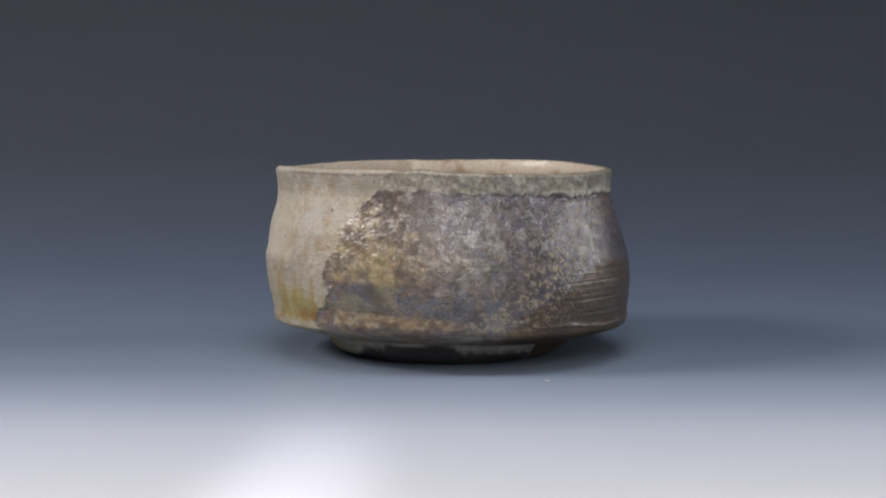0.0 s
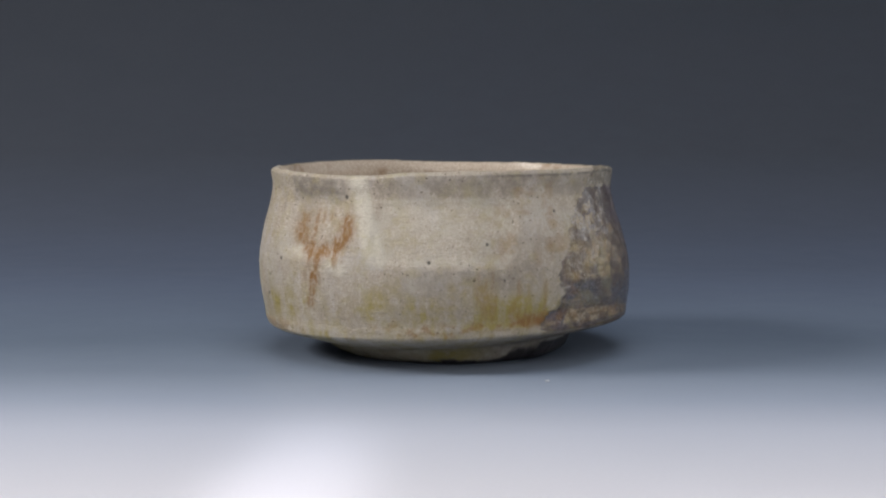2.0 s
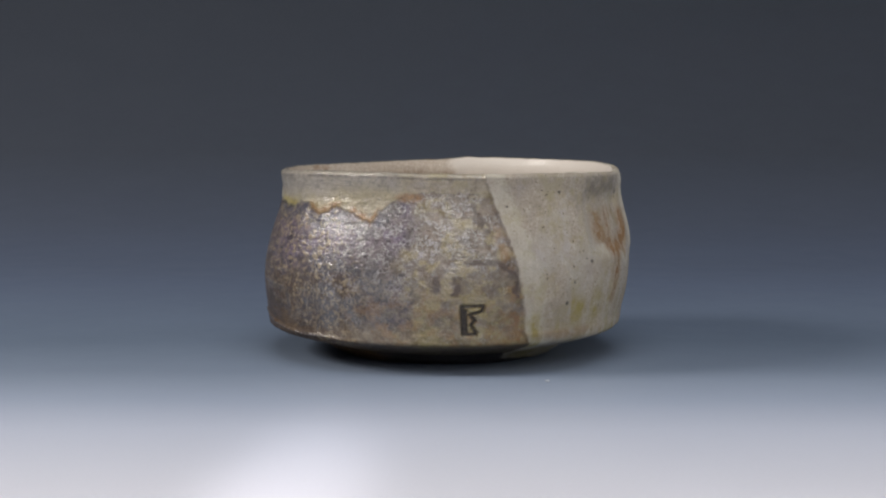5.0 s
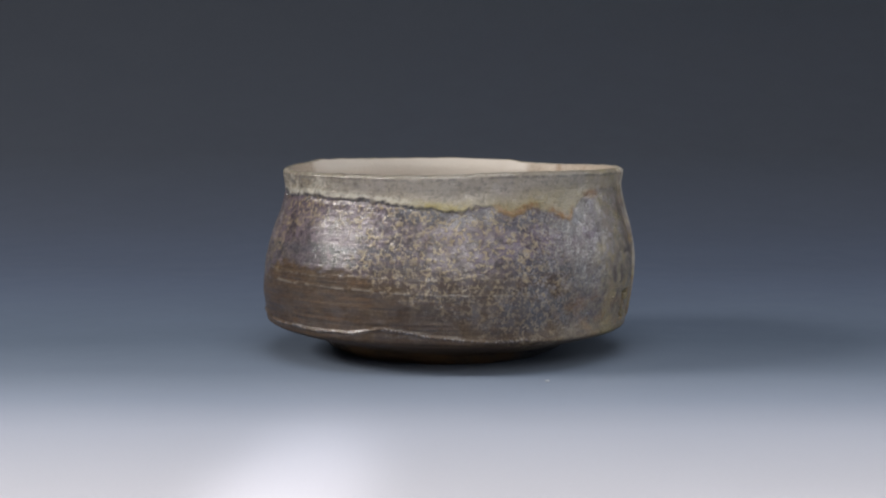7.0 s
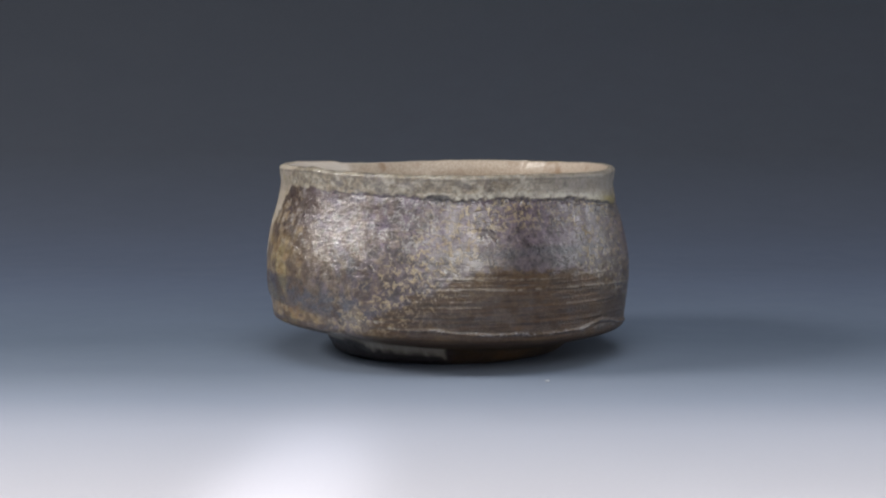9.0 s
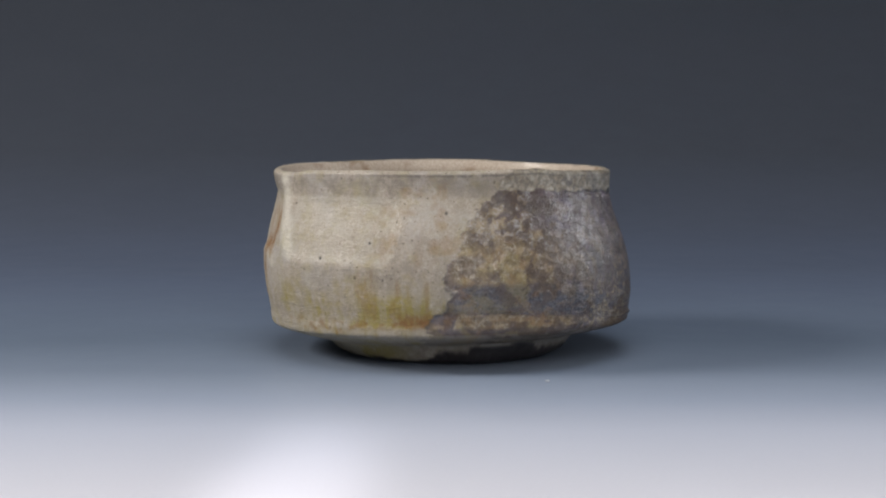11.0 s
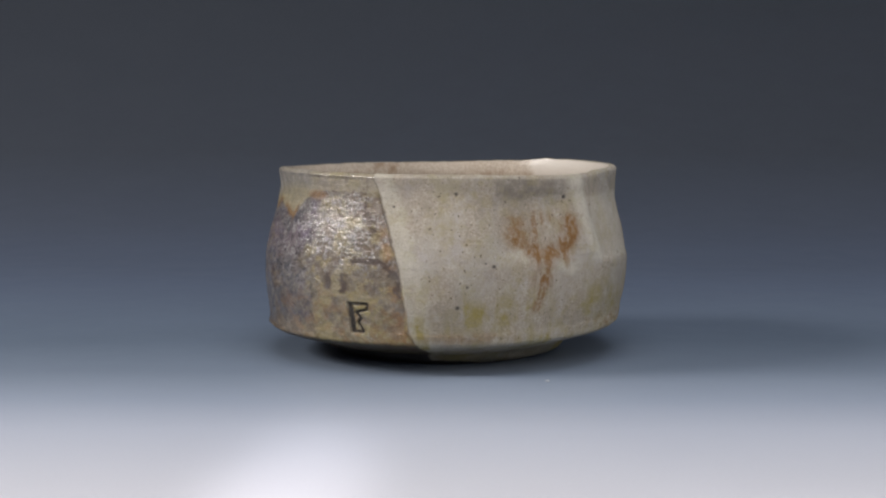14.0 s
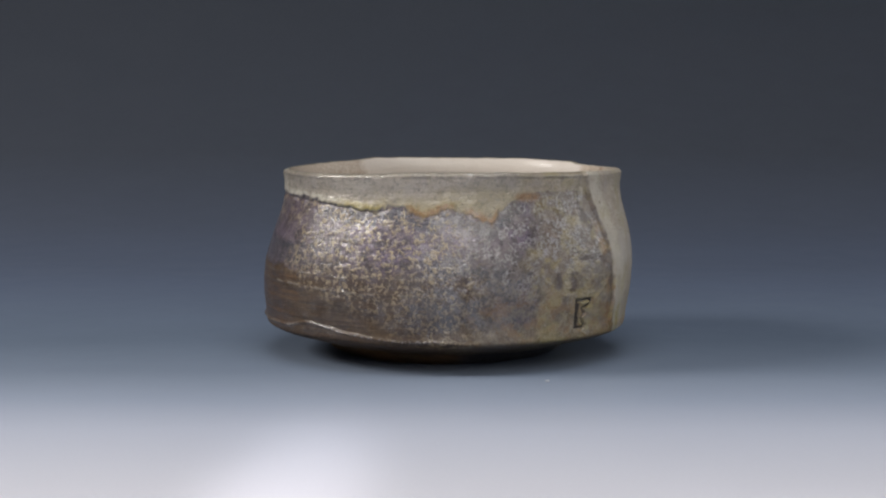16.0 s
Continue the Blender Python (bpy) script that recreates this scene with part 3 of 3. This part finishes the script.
    dark = np.maximum(dark, 0.30 * neck * arc(f, 80, 172, 10) * step(fbm(base, 1100, 91, 2), 0.60, 0.70))
    eye = np.hypot(around(f, 77.0) * 0.00104, h - 0.0437)
    dark = np.maximum(dark, 0.8 * np.exp(-((eye - 0.0009) / 0.0003) ** 2) * crusted)
    dark = np.maximum(dark, 0.55 * np.exp(-((h - 0.0598) / 0.0004) ** 2) * arc(f, 300, 190, 12) * step(med, 0.36, 0.52))
    dark = np.maximum(dark, 0.60 * np.exp(-((h - edge + 0.0006) / 0.0005) ** 2) * arc(f, 38, 128, 6) * crusted * step(med, 0.32, 0.5))
    dark = np.maximum(dark, 0.45 * bare * step(rings, 0.56, 0.64) * (1 - step(h, 0.024, 0.034)))
    flash = np.exp(-((f - line) / 1.1) ** 2) * (1 - step(h, 0.024, 0.030)) * step(h, 0.010, 0.014)
    strokes = stamp_strokes(f, h)
    # underside near the stamp: bare clay, with shade painted into its darkness
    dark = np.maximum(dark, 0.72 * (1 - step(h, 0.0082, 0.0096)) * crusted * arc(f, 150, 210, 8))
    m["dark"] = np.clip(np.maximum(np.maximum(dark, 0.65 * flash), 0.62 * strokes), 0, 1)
    m["gloss"] = np.clip(crusted * (0.85 + 0.15 * step(med, 0.45, 0.6)) - (0.30 - 0.18 * stampside) * m["crust"] - 0.18 * neck - 0.45 * bare + 0.10, 0, 1) * (0.15 + 0.85 * step(h, 0.0085, 0.0110))

    m["smooth"] = np.clip(wall * arc(f, 44, 78, 10) + 0.6 * bare, 0, 1)

    # relief: crust, run edge, turning lines, creases and the stamp
    d = d + 0.00009 * w2 * wall * (1 - m["smooth"]) + 0.00006 * w2
    d = d + 0.00012 * m["crust"] * step(crack, 0.42, 0.58) + 0.00004 * m["fleck"] * step(tiny, 0.48, 0.56)
    d = d + 0.00022 * neck * arc(f, 42, 168, 6) * (1 - step(h, edge + 0.0010, edge + 0.0045))
    turn = np.interp(h + 0.0006 * np.sin(np.radians(f + 40)), np.linspace(0.0, 0.06, 121), np.random.RandomState(4).rand(121))
    d = d + 0.00013 * (turn - 0.5) * bare * (0.4 + 1.2 * step(blot, 0.4, 0.6)) + 0.00006 * (turn - 0.5) + 0.00014 * score * arc(f, 40, 134, 8) * crusted
    d = d + 0.0006 * nick * arc(f, 22, 150, 10)
    d = d - 0.0006 * np.exp(-((h - edge + 0.0008) / 0.0007) ** 2) * arc(f, 10, 125, 10) * crusted
    d = d + 0.00030 * flash
    d = d - 0.0011 * strokes
    hz = hz + 0.0006 * (med - 0.5) * step(h, 0.055, 0.0605)
    pts = cylinder(turned, rad + d, hz).reshape(len(r), NPHI, 3)
    m = {k: v.reshape(len(r), NPHI) for k, v in m.items()}
    cutrow = len(r) - 11
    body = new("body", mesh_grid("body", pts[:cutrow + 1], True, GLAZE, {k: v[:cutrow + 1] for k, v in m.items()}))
    body.parent = bowl
    rim = tagged(new("rim", mesh_grid("rim", pts[cutrow:], True, GLAZE, {k: v[cutrow:] for k, v in m.items()})), "uneven thin rounded lip")
    rim.parent = bowl
    stamp_mark(body, r, turned, rad + d, hz, strokes)

    # inside wall and floor
    inner = spline([(0.0547, 0.0611), (0.0541, 0.0600), (0.0536, 0.0560), (0.0552, 0.0450), (0.0572, 0.0300), (0.0555, 0.0160), (0.0440, 0.0095), (0.0220, 0.0078), (0.0004, 0.0074)], 60)
    phi, rr = np.meshgrid(PHI[::3], inner[:, 0])
    zz = np.meshgrid(PHI[::3], inner[:, 1])[1]
    f, rad, h = phi.ravel(), rr.ravel(), zz.ravel()
    base = cylinder(f, rad, h)
    grow = step(rad, 0.02, 0.045)
    lipfade = step(h, 0.0590, 0.0611)
    far = pts[-1].reshape(NPHI, 3)[::3]
    rim_r = np.hypot(far[:, 0], far[:, 1])
    d = (swell(f, np.minimum(h, 0.059), laid(f)) * 0.9 + 0.0006 * (fbm(base, 90, 5) - 0.5)) * grow
    rad2 = (rad + d) * (1 - lipfade) + np.tile(rim_r, len(inner)) * lipfade - 0.0
    h2 = (h + step(h, 0.035, 0.060) * rim_height(f)) * (1 - lipfade) + np.tile(far[:, 2], len(inner)) * lipfade
    masks = {"light": (0.85 * arc(f + 8 * (fbm(base, 150, 9) - 0.5), 262, 358, 2)).reshape(len(inner), -1)}
    ins = cylinder(f, rad2, h2).reshape(len(inner), -1, 3)
    inside = tagged(new("interior", mesh_grid("interior", ins, True, INSIDE, masks)), "pale pinkish-beige glazed inside")
    inside.parent = bowl

    # trimmed foot ring
    foot = spline([(0.0440, 0.0048), (0.0430, 0.0040), (0.0414, 0.0026), (0.0392, 0.0010), (0.0366, -0.0004), (0.0348, -0.0010), (0.0325, -0.0010), (0.0310, 0.0004), (0.0300, 0.0038), (0.0150, 0.0044), (0.0005, 0.0044)], 56)
    phi, rr = np.meshgrid(PHI[::2], foot[:, 0])
    zz = np.meshgrid(PHI[::2], foot[:, 1])[1]
    f, rad, h = phi.ravel(), rr.ravel(), zz.ravel()
    base = cylinder(f, rad, h)
    big, med, tiny = fbm(base, 80, 41), fbm(base, 260, 43), fbm(base, 800, 47, 3)
    zero = np.zeros(len(f))
    d = 0.0020 * (big - 0.5) + 0.0006 * (tiny - 0.5) + 0.0008 * arc(f, 330, 42, 0.8)
    drip = arc(f + (med - 0.5) * 4, 206, 42, 1) * step(h + (med - 0.5) * 0.0014 - 0.0022 * arc(f, 312, 42, 8) - 0.0010 * step(big, 0.5, 0.6), -0.0006, 0.0000)
    # bare foot clay is taken near black to hold its contact shade
    m = {"pale": drip, "brown": np.maximum(arc(f, 42, 150, 6), 0.4) * (1 - drip), "blue": drip * 0, "crust": zero, "violet": zero, "plum": zero, "smooth": zero, "fleck": zero, "ash": zero,
         "grey": drip * (0.45 + 0.4 * step(big, 0.45, 0.6)), "light": drip * (0.05 + 0.40 * step(med, 0.45, 0.6)) + 0.8 * arc(f, 158, 206, 6) * np.exp(-((h - 0.0036 - (big - 0.5) * 0.002) / 0.0004) ** 2) * step(med, 0.42, 0.55), "yellow": drip * arc(f, 212, 300, 14) * (0.3 + 0.7 * step(big, 0.42, 0.55)),
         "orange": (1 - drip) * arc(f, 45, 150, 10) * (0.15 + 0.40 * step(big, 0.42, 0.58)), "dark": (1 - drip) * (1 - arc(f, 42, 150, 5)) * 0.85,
         "gloss": 0.5 + zero}
    ring = cylinder(f, rad + d + 0.0005 * np.cos(np.radians(f - 80)), h + shoulder_lift(f) * step(h, 0.0004, 0.0034)).reshape(len(foot), -1, 3)
    m = {k: v.reshape(len(foot), -1) for k, v in m.items()}
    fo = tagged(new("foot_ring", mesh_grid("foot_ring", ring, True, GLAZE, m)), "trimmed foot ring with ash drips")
    fo.parent = bowl
    return bowl


bowl = tea_bowl()


def paper_crumb():
    """A loose flake of paper dust lying on the sweep."""
    bm = bmesh.new()
    bmesh.ops.create_icosphere(bm, subdivisions=2, radius=1)
    for v in bm.verts:
        k = 1 + 0.5 * (noise.noise(v.co * 1.7) + 0.4 * noise.noise(v.co * 4))
        v.co = Vector((v.co.x * 0.0008 * k, v.co.y * 0.0006 * k, max(v.co.z, -0.8) * 0.00025 * k + 0.0002))
    me = bpy.data.meshes.new("crumb")
    bm.to_mesh(me)
    bm.free()
    me.materials.append(wall_material("white_dust", (0.50, 0.52, 0.56)))
    ob = tagged(new("crumb", me), "tiny white flake of dust on the paper", "dust")
    ob.matrix_world = pose(0.0303, -0.0667, -0.0010, 0, 0, 25)


paper_crumb()


# ---- motion of the bowl ----
def motions():
    seen = [(0.0, 0.0), (0.5, 19.2), (1.0, 35.1), (1.5, 55.0), (2.0, 74.4), (2.5, 95.0), (3.0, 113.8), (3.5, 128.4), (4.0, 143.3), (4.2, 149.9),
            (4.5, 161.2), (5.0, 180.0), (5.5, 193.7), (6.0, 214.0), (6.3, 224.7), (6.5, 231.1), (7.0, 244.6), (7.5, 262.9), (8.0, 282.2), (8.5, 299.1),
            (9.0, 317.3), (9.2, 326.3), (10.0, 363.0), (10.5, 382.6), (11.0, 398.6), (11.3, 410.9), (11.5, 418.7), (12.0, 437.7), (12.5, 458.3), (13.0, 476.5),
            (13.5, 491.1), (14.0, 506.2), (14.5, 524.6), (15.0, 543.4), (15.5, 557.1), (16.0, 577.2)]
    walk(bowl, [(t, pose(0, 0, 0, 0, 0, turn)) for t, turn in seen])


motions()
